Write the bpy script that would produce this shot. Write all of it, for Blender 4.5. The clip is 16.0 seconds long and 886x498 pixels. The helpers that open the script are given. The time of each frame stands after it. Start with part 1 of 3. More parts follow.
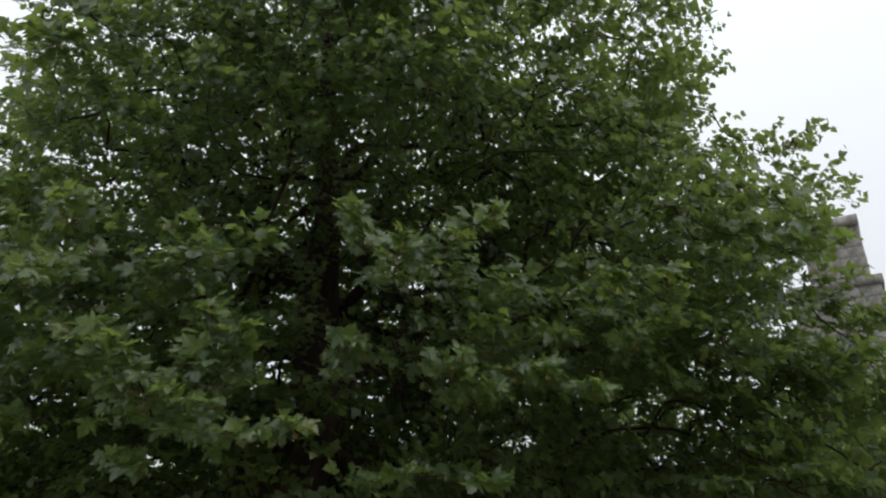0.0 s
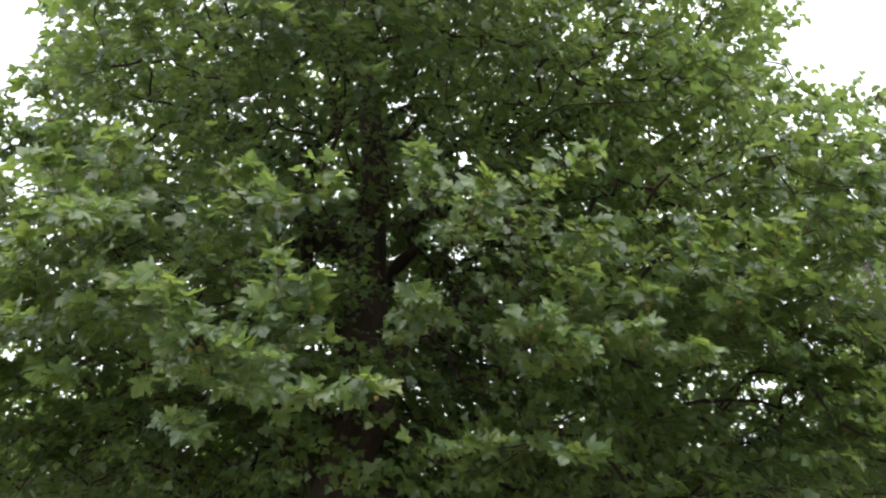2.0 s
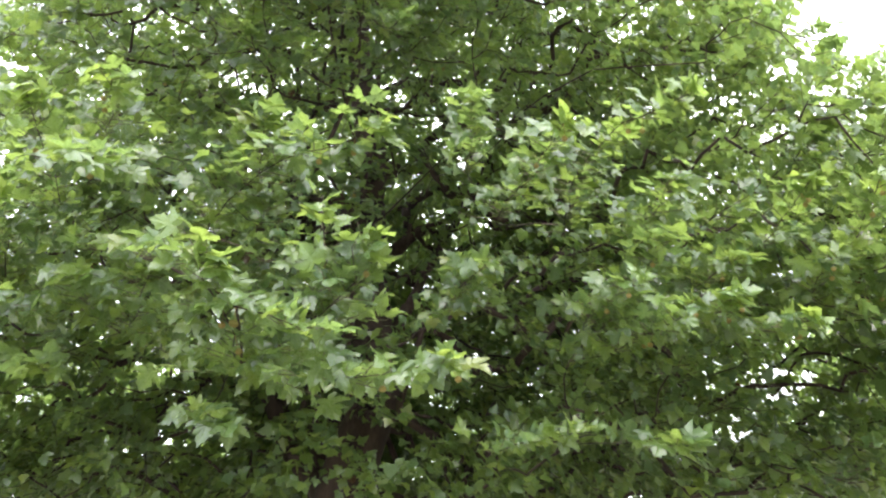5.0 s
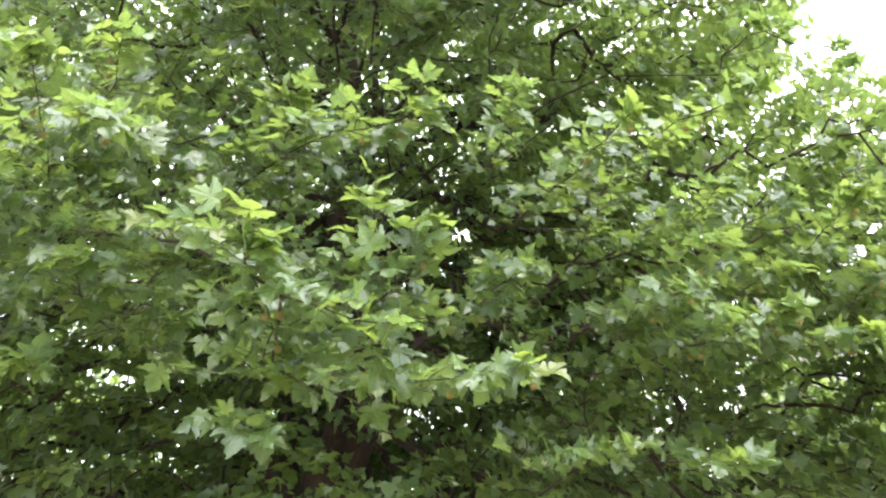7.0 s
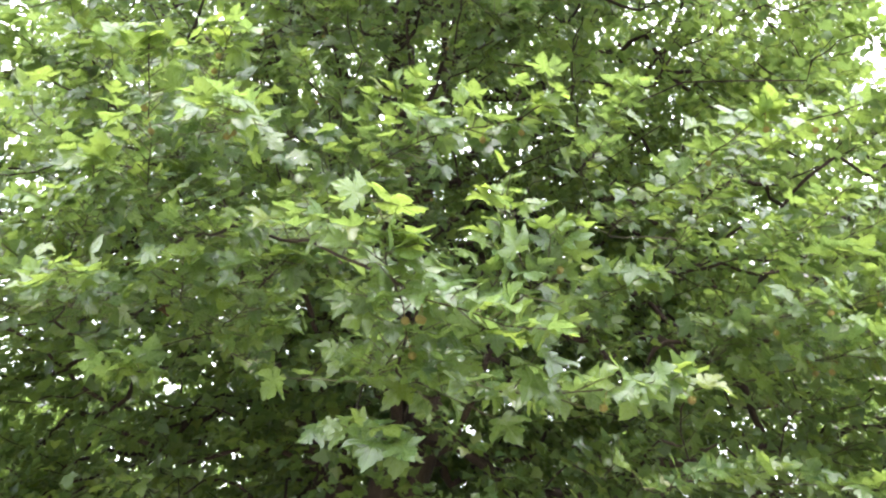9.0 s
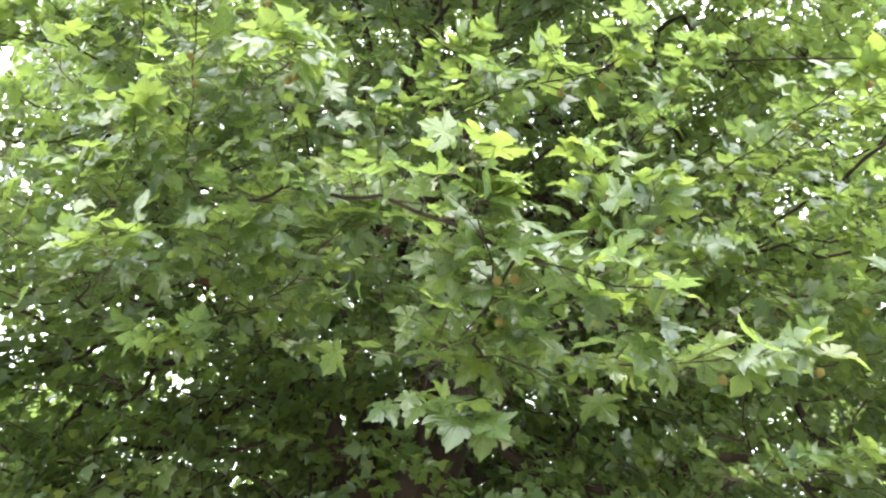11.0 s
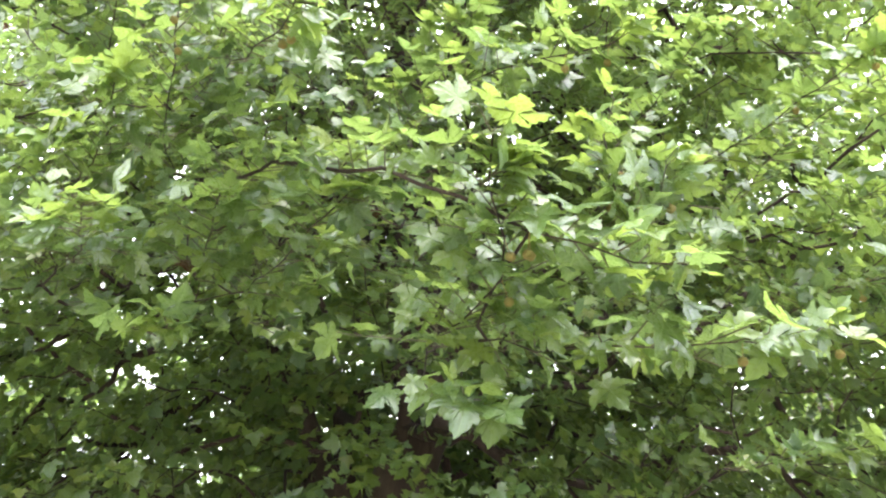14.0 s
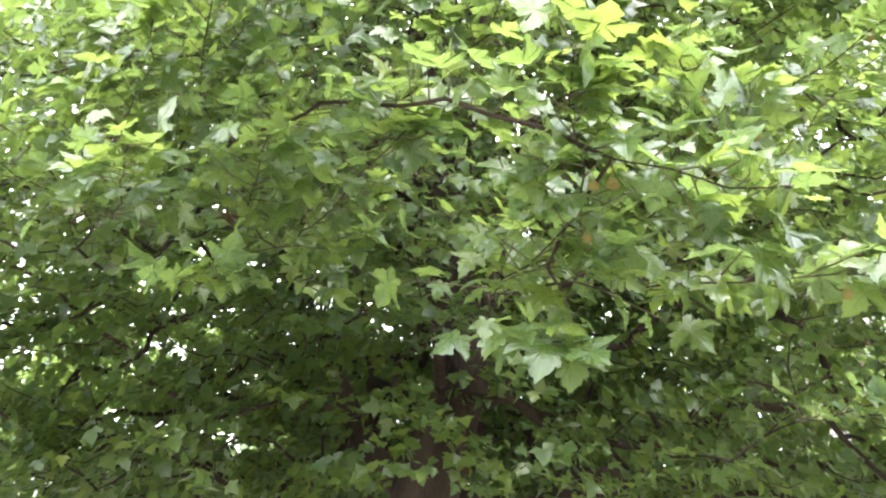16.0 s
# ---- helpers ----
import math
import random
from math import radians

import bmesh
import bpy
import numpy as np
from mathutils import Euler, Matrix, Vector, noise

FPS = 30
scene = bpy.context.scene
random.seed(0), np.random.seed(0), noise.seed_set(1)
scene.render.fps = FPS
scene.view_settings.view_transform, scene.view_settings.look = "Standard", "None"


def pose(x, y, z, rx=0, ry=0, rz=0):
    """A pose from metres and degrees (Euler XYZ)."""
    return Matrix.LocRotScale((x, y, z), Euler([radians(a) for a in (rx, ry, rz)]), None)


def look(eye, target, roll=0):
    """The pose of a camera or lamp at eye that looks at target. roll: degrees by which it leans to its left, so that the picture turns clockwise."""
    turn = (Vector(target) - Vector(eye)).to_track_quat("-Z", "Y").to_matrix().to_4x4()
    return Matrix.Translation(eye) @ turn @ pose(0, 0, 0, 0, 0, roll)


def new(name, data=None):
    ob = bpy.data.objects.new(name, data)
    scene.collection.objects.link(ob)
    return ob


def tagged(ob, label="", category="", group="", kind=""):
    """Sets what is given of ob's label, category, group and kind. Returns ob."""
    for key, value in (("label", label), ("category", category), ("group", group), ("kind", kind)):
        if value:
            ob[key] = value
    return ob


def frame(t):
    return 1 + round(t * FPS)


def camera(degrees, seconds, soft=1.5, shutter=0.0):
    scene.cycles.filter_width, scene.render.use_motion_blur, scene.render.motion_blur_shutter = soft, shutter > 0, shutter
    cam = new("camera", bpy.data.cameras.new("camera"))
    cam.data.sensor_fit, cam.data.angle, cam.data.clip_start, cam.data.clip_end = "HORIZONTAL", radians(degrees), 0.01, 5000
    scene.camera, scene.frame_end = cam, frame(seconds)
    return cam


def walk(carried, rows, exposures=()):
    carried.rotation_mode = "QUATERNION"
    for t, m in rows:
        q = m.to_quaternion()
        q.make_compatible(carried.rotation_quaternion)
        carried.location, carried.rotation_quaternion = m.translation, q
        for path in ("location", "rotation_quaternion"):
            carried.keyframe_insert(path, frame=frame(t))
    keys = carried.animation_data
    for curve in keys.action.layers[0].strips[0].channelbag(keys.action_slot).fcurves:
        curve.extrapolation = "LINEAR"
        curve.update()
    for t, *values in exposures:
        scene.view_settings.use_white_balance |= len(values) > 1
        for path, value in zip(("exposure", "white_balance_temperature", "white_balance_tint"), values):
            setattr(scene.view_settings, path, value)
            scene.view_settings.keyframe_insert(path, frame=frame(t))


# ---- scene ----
cam = camera(65.6, 16.0, soft=2.2)
METRES, EYE, TILT, LEAN, TURN = 3.4, 1.6, 24.0, 0.0, 0.0
ROWS = [
    (0.0, 0.0, 0.0, 0.0, -0.0, 0.0, -0.0),
    (0.5, -0.0209, 0.0271, -0.0155, 2.11, -1.53, 0.46),
    (1.0, -0.0571, 0.0579, -0.0283, 1.06, -1.01, -1.07),
    (1.5, -0.0891, 0.0903, -0.0404, -0.59, -1.91, -0.54),
    (2.0, -0.1122, 0.1257, -0.059, 1.68, -1.58, -0.19),
    (2.5, -0.1313, 0.1621, -0.0757, 2.25, -1.95, -0.18),
    (3.0, -0.1583, 0.1888, -0.0886, 2.12, -1.95, -0.87),
    (3.5, -0.1924, 0.2143, -0.0941, -1.26, -2.0, -1.37),
    (4.0, -0.2235, 0.2403, -0.1019, -0.48, -1.02, -1.43),
    (4.5, -0.249, 0.2708, -0.1152, -0.73, -1.41, -0.09),
    (7.0, -0.4126, 0.3993, -0.1624, -6.79, 0.28, -2.01),
    (7.5, -0.4407, 0.4204, -0.1709, -5.3, 0.74, -1.57),
    (8.0, -0.4823, 0.4374, -0.1752, -6.55, 0.77, -1.89),
    (8.5, -0.5122, 0.4465, -0.1754, -6.81, 1.39, -1.74),
    (9.0, -0.5297, 0.4569, -0.1797, -5.05, 1.36, -2.67),
    (9.5, -0.5429, 0.4777, -0.1923, -6.48, 1.3, -1.34),
    (10.0, -0.5601, 0.5047, -0.2074, -3.68, 1.73, -1.41),
    (12.5, -0.641, 0.5585, -0.2377, -8.57, 1.68, -5.41),
    (13.0, -0.6398, 0.567, -0.2423, -8.95, 2.45, -5.11),
    (13.5, -0.6372, 0.5728, -0.2461, -8.51, 2.18, -4.43),
    (14.0, -0.6323, 0.5766, -0.247, -8.03, 1.78, -3.4),
    (14.5, -0.6296, 0.5809, -0.2485, -7.36, 1.62, -2.07),
    (15.0, -0.636, 0.5903, -0.2563, -5.23, 0.94, -0.64),
    (15.5, -0.6533, 0.6058, -0.2684, -5.99, 1.06, -1.29),
    (16.0, -0.6709, 0.6211, -0.2785, -6.85, -0.48, -2.13),
]
EXPOSURES = [(0.0, -0.15), (0.5, 0.0), (1.0, 0.51), (2.0, 1.25), (3.0, 1.92), (4.5, 2.42), (7.0, 2.6), (9.0, 2.67), (10.0, 2.66), (12.5, 2.9), (14.5, 2.92), (16.0, 3.0)]
walk(cam, [(t, pose(0, 0, EYE, TILT, LEAN, TURN) @ pose(METRES * x, METRES * y, METRES * z, 90 + pitch, roll, yaw)) for t, x, y, z, yaw, pitch, roll in ROWS], EXPOSURES)

# ---- light: a bright overcast sky, with a broad soft sun behind the cloud ----
SUN_ELEVATION, SUN_AZIMUTH = radians(55), radians(172)
world = bpy.data.worlds.new("overcast_sky")
scene.world = world
world.use_nodes = True
wn = world.node_tree
wn.nodes.clear()
sky = wn.nodes.new("ShaderNodeTexSky")
sky.sky_type, sky.sun_disc = "NISHITA", False
sky.sun_elevation, sky.sun_rotation = SUN_ELEVATION, SUN_AZIMUTH
sky.dust_density = 4.0
cloud = wn.nodes.new("ShaderNodeMix")
cloud.data_type = "RGBA"
cloud.inputs[0].default_value = 0.85
cloud.inputs[7].default_value = (7.6, 7.9, 8.2, 1)
wbg = wn.nodes.new("ShaderNodeBackground")
wbg.inputs[1].default_value = 0.14
wout = wn.nodes.new("ShaderNodeOutputWorld")
wn.links.new(sky.outputs[0], cloud.inputs[6])
# an overcast dome is brighter overhead than at the horizon
up_dir = wn.nodes.new("ShaderNodeTexCoord")
split = wn.nodes.new("ShaderNodeSeparateXYZ")
dome = wn.nodes.new("ShaderNodeMapRange")
for socket, value in zip(dome.inputs[1:5], (0.0, 1.0, 0.72, 1.5)):
    socket.default_value = value
scaled = wn.nodes.new("ShaderNodeVectorMath")
scaled.operation = "SCALE"
wn.links.new(up_dir.outputs["Generated"], split.inputs[0])
wn.links.new(split.outputs[2], dome.inputs[0])
wn.links.new(cloud.outputs[2], scaled.inputs[0])
wn.links.new(dome.outputs[0], scaled.inputs["Scale"])
wn.links.new(scaled.outputs[0], wbg.inputs[0])
wn.links.new(wbg.outputs[0], wout.inputs[0])

sun = bpy.data.lights.new("sun", "SUN")
sun.energy, sun.angle, sun.color = 0.4, radians(40), (1.0, 0.96, 0.9)
sun_ob = new("sun", sun)
sun_ob.matrix_world = look((20 * math.sin(SUN_AZIMUTH) * math.cos(SUN_ELEVATION), 20 * math.cos(SUN_AZIMUTH) * math.cos(SUN_ELEVATION), 20 * math.sin(SUN_ELEVATION)), (0, 0, 0))


# ---- materials ----
def material(name):
    m = bpy.data.materials.new(name)
    m.use_nodes = True
    m.node_tree.nodes.clear()
    out = m.node_tree.nodes.new("ShaderNodeOutputMaterial")
    return m, m.node_tree.nodes, m.node_tree.links, out


def math_node(nt, ln, op, a, b=None, clamp=False):
    n = nt.new("ShaderNodeMath")
    n.operation, n.use_clamp = op, clamp
    for i, v in enumerate((a, b)):
        if v is None:
            continue
        if isinstance(v, (int, float)):
            n.inputs[i].default_value = v
        else:
            ln.new(v, n.inputs[i])
    return n.outputs[0]


def ramp(nt, ln, fac, stops):
    r = nt.new("ShaderNodeValToRGB")
    while len(r.color_ramp.elements) < len(stops):
        r.color_ramp.elements.new(0.5)
    for e, (p, c) in zip(r.color_ramp.elements, stops):
        e.position, e.color = p, (*c, 1)
    ln.new(fac, r.inputs[0])
    return r.outputs[0]


def mix_color(nt, ln, fac, a, b, blend="MIX"):
    n = nt.new("ShaderNodeMix")
    n.data_type, n.blend_type = "RGBA", blend
    for sock, v in ((n.inputs[0], fac), (n.inputs[6], a), (n.inputs[7], b)):
        if isinstance(v, (int, float)):
            sock.default_value = v
        elif isinstance(v, tuple):
            sock.default_value = (*v, 1)
        else:
            ln.new(v, sock)
    return n.outputs[2]


def leaf_material(name, single):
    """Plane leaf: waxy green upper skin with pale veins, light passing through; new or lit-graded leaves are yellower.
    """
    m, nt, ln, out = material(name)
    if single:
        rnd = nt.new("ShaderNodeObjectInfo").outputs["Random"]
    else:
        rnd = nt.new("ShaderNodeNewGeometry").outputs["Random Per Island"]
    age = nt.new("ShaderNodeAttribute")
    age.attribute_name = "young_lit"
    young_lit = age.outputs["Fac"]
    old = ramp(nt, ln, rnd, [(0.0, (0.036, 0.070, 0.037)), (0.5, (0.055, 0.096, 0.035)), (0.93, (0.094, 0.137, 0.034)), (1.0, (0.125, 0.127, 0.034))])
    base = mix_color(nt, ln, young_lit, old, (0.125, 0.2, 0.052))
    withered = math_node(nt, ln, "GREATER_THAN", rnd, 1.1 if single else 0.9988)
    base = mix_color(nt, ln, withered, base, (0.07, 0.03, 0.018))
    # veins from the leaf's own flat coordinates
    uv = nt.new("ShaderNodeUVMap")
    sep = nt.new("ShaderNodeSeparateXYZ")
    ln.new(uv.outputs[0], sep.inputs[0])
    ax = math_node(nt, ln, "ABSOLUTE", sep.outputs[0])
    veins = None
    for slope_x, slope_y in ((0.0, 1.0), (0.80, 0.60), (0.97, 0.05)):
        d = math_node(nt, ln, "ABSOLUTE", math_node(nt, ln, "SUBTRACT", math_node(nt, ln, "MULTIPLY", ax, slope_y), math_node(nt, ln, "MULTIPLY", sep.outputs[1], slope_x)))
        v = math_node(nt, ln, "SUBTRACT", 1.0, math_node(nt, ln, "MULTIPLY", d, 45.0), clamp=True)
        veins = v if veins is None else math_node(nt, ln, "MAXIMUM", veins, v)
    base = mix_color(nt, ln, math_node(nt, ln, "MULTIPLY", veins, 0.45), base, (0.22, 0.30, 0.10))
    grain = nt.new("ShaderNodeTexNoise")
    grain.inputs["Scale"].default_value = 9.0
    grain.inputs["Detail"].default_value = 4.0
    ln.new(uv.outputs[0], grain.inputs["Vector"])
    blotch = math_node(nt, ln, "MULTIPLY", math_node(nt, ln, "SUBTRACT", grain.outputs[0], 0.35), 1.1, clamp=True)
    base = mix_color(nt, ln, blotch, base, mix_color(nt, ln, 1.0, base, (0.62, 0.75, 0.6), "MULTIPLY"))
    bump = nt.new("ShaderNodeBump")
    bump.inputs["Strength"].default_value = 0.35
    bump.inputs["Distance"].default_value = 0.004
    ln.new(math_node(nt, ln, "SUBTRACT", grain.outputs[0], veins), bump.inputs["Height"])
    skin = nt.new("ShaderNodeBsdfPrincipled")
    ln.new(base, skin.inputs["Base Color"])
    ln.new(bump.outputs[0], skin.inputs["Normal"])
    ln.new(math_node(nt, ln, "ADD", math_node(nt, ln, "MULTIPLY", grain.outputs[0], 0.25), 0.16), skin.inputs["Roughness"])
    skin.inputs["IOR"].default_value = 1.5
    skin.inputs["Coat Weight"].default_value = 0.65
    skin.inputs["Coat Roughness"].default_value = 0.26
    ln.new(bump.outputs[0], skin.inputs["Coat Normal"])
    glow = nt.new("ShaderNodeBsdfTranslucent")
    through_col = mix_color(nt, ln, young_lit, mix_color(nt, ln, rnd, (0.215, 0.316, 0.088), (0.29, 0.385, 0.078)), (0.33, 0.42, 0.075))
    ln.new(mix_color(nt, ln, withered, through_col, (0.09, 0.04, 0.02)), glow.inputs[0])
    mixer = nt.new("ShaderNodeMixShader")
    mixer.inputs[0].default_value = 0.48
    ln.new(skin.outputs[0], mixer.inputs[1])
    ln.new(glow.outputs[0], mixer.inputs[2])
    ln.new(mixer.outputs[0], out.inputs[0])
    return m


def rough_material(name, stops, scale, bump_strength=0.4, rough=0.85, detail=8.0, stretch=(1, 1, 1)):
    m, nt, ln, out = material(name)
    tc = nt.new("ShaderNodeTexCoord")
    mp = nt.new("ShaderNodeMapping")
    mp.inputs["Scale"].default_value = stretch
    ln.new(tc.outputs["Object"], mp.inputs[0])
    n1 = nt.new("ShaderNodeTexNoise")
    n1.inputs["Scale"].default_value, n1.inputs["Detail"].default_value = scale, detail
    n2 = nt.new("ShaderNodeTexNoise")
    n2.inputs["Scale"].default_value, n2.inputs["Detail"].default_value = scale * 6.3, detail
    ln.new(mp.outputs[0], n1.inputs["Vector"])
    ln.new(mp.outputs[0], n2.inputs["Vector"])
    f = math_node(nt, ln, "ADD", math_node(nt, ln, "MULTIPLY", n1.outputs[0], 0.7), math_node(nt, ln, "MULTIPLY", n2.outputs[0], 0.3))
    bs = nt.new("ShaderNodeBsdfPrincipled")
    ln.new(ramp(nt, ln, f, stops), bs.inputs["Base Color"])
    bs.inputs["Roughness"].default_value = rough
    bp = nt.new("ShaderNodeBump")
    bp.inputs["Strength"].default_value, bp.inputs["Distance"].default_value = bump_strength, 0.02
    ln.new(n2.outputs[0], bp.inputs["Height"])
    ln.new(bp.outputs[0], bs.inputs["Normal"])
    ln.new(bs.outputs[0], out.inputs[0])
    return m


LEAF = leaf_material("plane_leaves", False)
LEAF_ONE = leaf_material("plane_leaf", True)
BARK = rough_material("plane_bark", [(0.3, (0.012, 0.007, 0.005)), (0.5, (0.034, 0.019, 0.014)), (0.68, (0.068, 0.043, 0.033))], 5.0, 0.9, 0.9, stretch=(1, 1, 0.35))
TWIG = rough_material("twig_bark", [(0.3, (0.05, 0.045, 0.025)), (0.7, (0.13, 0.12, 0.06))], 14.0, 0.3)
SEED = rough_material("seed_ball_skin", [(0.35, (0.16, 0.15, 0.03)), (0.55, (0.26, 0.19, 0.05)), (0.7, (0.25, 0.10, 0.04))], 40.0, 0.9)
STONE = rough_material("weathered_stone", [(0.32, (0.06, 0.054, 0.05)), (0.48, (0.21, 0.195, 0.185)), (0.66, (0.42, 0.40, 0.385))], 1.3, 0.7, stretch=(1, 1, 0.35))
RENDER = rough_material("pale_render", [(0.3, (0.52, 0.52, 0.52)), (0.7, (0.68, 0.68, 0.67))], 0.6, 0.2)
RENDER_GREY = rough_material("grey_render", [(0.3, (0.13, 0.12, 0.11)), (0.7, (0.22, 0.20, 0.18))], 0.5, 0.2)
TRIM = rough_material("window_paint", [(0.3, (0.55, 0.55, 0.55)), (0.7, (0.7, 0.7, 0.7))], 3.0, 0.1, 0.5)
PANE = rough_material("window_glass", [(0.3, (0.03, 0.035, 0.04)), (0.7, (0.05, 0.055, 0.06))], 1.0, 0.02, 0.08)
# ground tone is made up, pale enough to throw light onto leaf undersides
GROUND = rough_material("pale_bounce_ground", [(0.3, (0.13, 0.135, 0.09)), (0.7, (0.25, 0.24, 0.18))], 2.0, 0.6)


# ---- mesh helpers ----
class Soup:
    """Gathers points and faces of one mesh, with optional flat coordinates and leaf age with lit grade."""

    def __init__(self):
        self.co, self.tri, self.uv, self.young_lit, self.n = [], [], [], [], 0

    def add(self, co, faces, uv=None, young_lit=None):
        co = np.asarray(co, float).reshape(-1, 3)
        self.co.append(co)
        self.tri.append(np.asarray(faces, int) + self.n)
        if uv is not None:
            self.uv.append(uv)
            self.young_lit.append(young_lit)
        self.n += len(co)

    def mesh(self, name, mat, smooth=True):
        me = bpy.data.meshes.new(name)
        co = np.concatenate(self.co)
        faces = np.concatenate(self.tri)
        k = faces.shape[1]
        me.vertices.add(len(co))
        me.vertices.foreach_set("co", co.ravel())
        me.loops.add(faces.size)
        me.loops.foreach_set("vertex_index", faces.ravel().astype(np.int32))
        me.polygons.add(len(faces))
        me.polygons.foreach_set("loop_start", (np.arange(len(faces)) * k).astype(np.int32))
        me.polygons.foreach_set("use_smooth", np.full(len(faces), smooth))
        if self.uv:
            layer = me.uv_layers.new(name="flat")
            layer.data.foreach_set("uv", np.concatenate(self.uv)[faces.ravel()].ravel())
            at = me.attributes.new("young_lit", "FLOAT", "POINT")
            at.data.foreach_set("value", np.concatenate(self.young_lit))
        me.update(calc_edges=True)
        me.validate()
        me.materials.append(mat)
        return me


def tube(soup, pts, radii, sides=6):
    """A tapered tube along pts, closed at its tip."""
    pts = np.asarray(pts, float)
    n = len(pts)
    tang = np.gradient(pts, axis=0)
    tang /= np.linalg.norm(tang, axis=1)[:, None] + 1e-9
    ref = np.array([0.31, 0.17, 0.93]) if abs(tang[0][2]) < 0.8 else np.array([0.95, 0.2, 0.1])
    a = np.cross(tang, ref)
    a /= np.linalg.norm(a, axis=1)[:, None] + 1e-9
    b = np.cross(tang, a)
    ang = np.linspace(0, 2 * np.pi, sides, endpoint=False)
    r = np.asarray(radii, float)[:, None, None]
    co = pts[:, None, :] + r * (np.cos(ang)[None, :, None] * a[:, None, :] + np.sin(ang)[None, :, None] * b[:, None, :])
    i, j = np.meshgrid(np.arange(n - 1), np.arange(sides), indexing="ij")
    j2 = (j + 1) % sides
    f = np.stack([i * sides + j, i * sides + j2, (i + 1) * sides + j2, (i + 1) * sides + j], -1).reshape(-1, 4)
    soup.add(co.reshape(-1, 3), f)


FINE_HALF = ((0.10, -0.10), (0.22, -0.13), (0.38, -0.11), (0.25, 0.06), (0.47, 0.06), (0.46, 0.15), (0.60, 0.27), (0.74, 0.50),
             (0.52, 0.41), (0.41, 0.43), (0.21, 0.36), (0.34, 0.56), (0.34, 0.64), (0.24, 0.65), (0.20, 0.77), (0.09, 0.86))
PLAIN_HALF = ((0.30, -0.09), (0.36, 0.08), (0.66, 0.38), (0.32, 0.45), (0.33, 0.63))


def leaf_shape(rng, half, rings):
    """Points, triangles and flat coordinates of one lobed leaf, its stalk end at the origin, its tip along +y, one unit long."""
    wide, skew = rng.uniform(0.85, 1.12), rng.uniform(-0.08, 0.08)
    right = [(x * wide * rng.uniform(0.92, 1.08), y + rng.uniform(-0.02, 0.02)) for x, y in half]
    left = [(-x * wide * rng.uniform(0.92, 1.08), y + rng.uniform(-0.02, 0.02)) for x, y in reversed(half)]
    rim = np.array([(0.0, 0.0)] + right + [(skew, 1.0)] + left)
    mid = np.array((0.0, 0.28))
    m = len(rim)
    flat = np.concatenate([mid[None]] + [mid + (rim - mid) * (k + 1) / rings for k in range(rings)])
    x, y = flat[:, 0], flat[:, 1]
    fold, droop, cup, twist = rng.uniform(0.0, 0.45), rng.uniform(-0.05, 0.45), rng.uniform(-0.2, 0.7), rng.uniform(-0.35, 0.35)
    z = fold * np.abs(x) - droop * y * y - cup * x * x + twist * x * y + 0.06 * np.sin(9 * x + rng.uniform(0, 6)) * np.abs(y) + 0.04 * np.sin(8 * y + rng.uniform(0, 6))
    faces = [(0, 1 + j, 1 + (j + 1) % m) for j in range(m)]
    for k in range(1, rings):
        o, p = 1 + (k - 1) * m, 1 + k * m
        for j in range(m):
            q = (j + 1) % m
            faces += [(o + j, p + j, p + q), (o + j, p + q, o + q)]
    return np.column_stack([x, y, z]), np.array(faces), flat.copy()


def toothed(half):
    """The same outline with small teeth along the lobes."""
    out = [half[0]]
    for (x0, y0), (x1, y1) in zip(half, half[1:]):
        length = math.hypot(x1 - x0, y1 - y0)
        if length > 0.11:
            push = 0.16
            out.append(((x0 + x1) / 2 + push * (y1 - y0) * 0.9, (y0 + y1) / 2 - push * (x1 - x0) * 0.9))
            out.append((x0 + 0.62 * (x1 - x0), y0 + 0.62 * (y1 - y0)))
        out.append((x1, y1))
    return tuple(out)


def part(name, mesh, parent, label="", kind=""):
    ob = new(name, mesh)
    ob.parent = parent
    return tagged(ob, label=label, kind=kind)


rng = np.random.default_rng(11)
FINE_LEAVES = [leaf_shape(rng, FINE_HALF, 1) for _ in range(16)]
TOOTHED_LEAVES = [leaf_shape(rng, toothed(FINE_HALF), 2) for _ in range(16)]
PLAIN_LEAVES = [leaf_shape(rng, PLAIN_HALF, 1) for _ in range(10)]

SMALL_LEAVES = [leaf_shape(rng, ((0.32, -0.08), (0.66, 0.38), (0.30, 0.52)), 1) for _ in range(10)]


def unit(v):
    return v / (np.linalg.norm(v, axis=-1, keepdims=True) + 1e-9)


def leaf_turns(tips, faces):
    """Turns that lay each leaf's length along its tip direction and its face along its normal."""
    y = unit(tips)
    z = unit(faces - y * np.sum(faces * y, axis=1, keepdims=True))
    return np.stack([np.cross(y, z), y, z], axis=-1)


def lay_leaves(soup, shapes, base, turn, young_lit, rng):
    """Adds many leaves to a soup at once."""
    pick = rng.integers(len(shapes), size=len(base))
    for k, (co, faces, uv) in enumerate(shapes):
        sel = np.flatnonzero(pick == k)
        if len(sel):
            pts = np.einsum("nij,vj->nvi", turn[sel], co) + base[sel][:, None, :]
            f = faces[None] + (np.arange(len(sel)) * len(co))[:, None, None]
            soup.add(pts.reshape(-1, 3), f.reshape(-1, 3), np.tile(uv, (len(sel), 1)), np.repeat(young_lit[sel], len(co)))


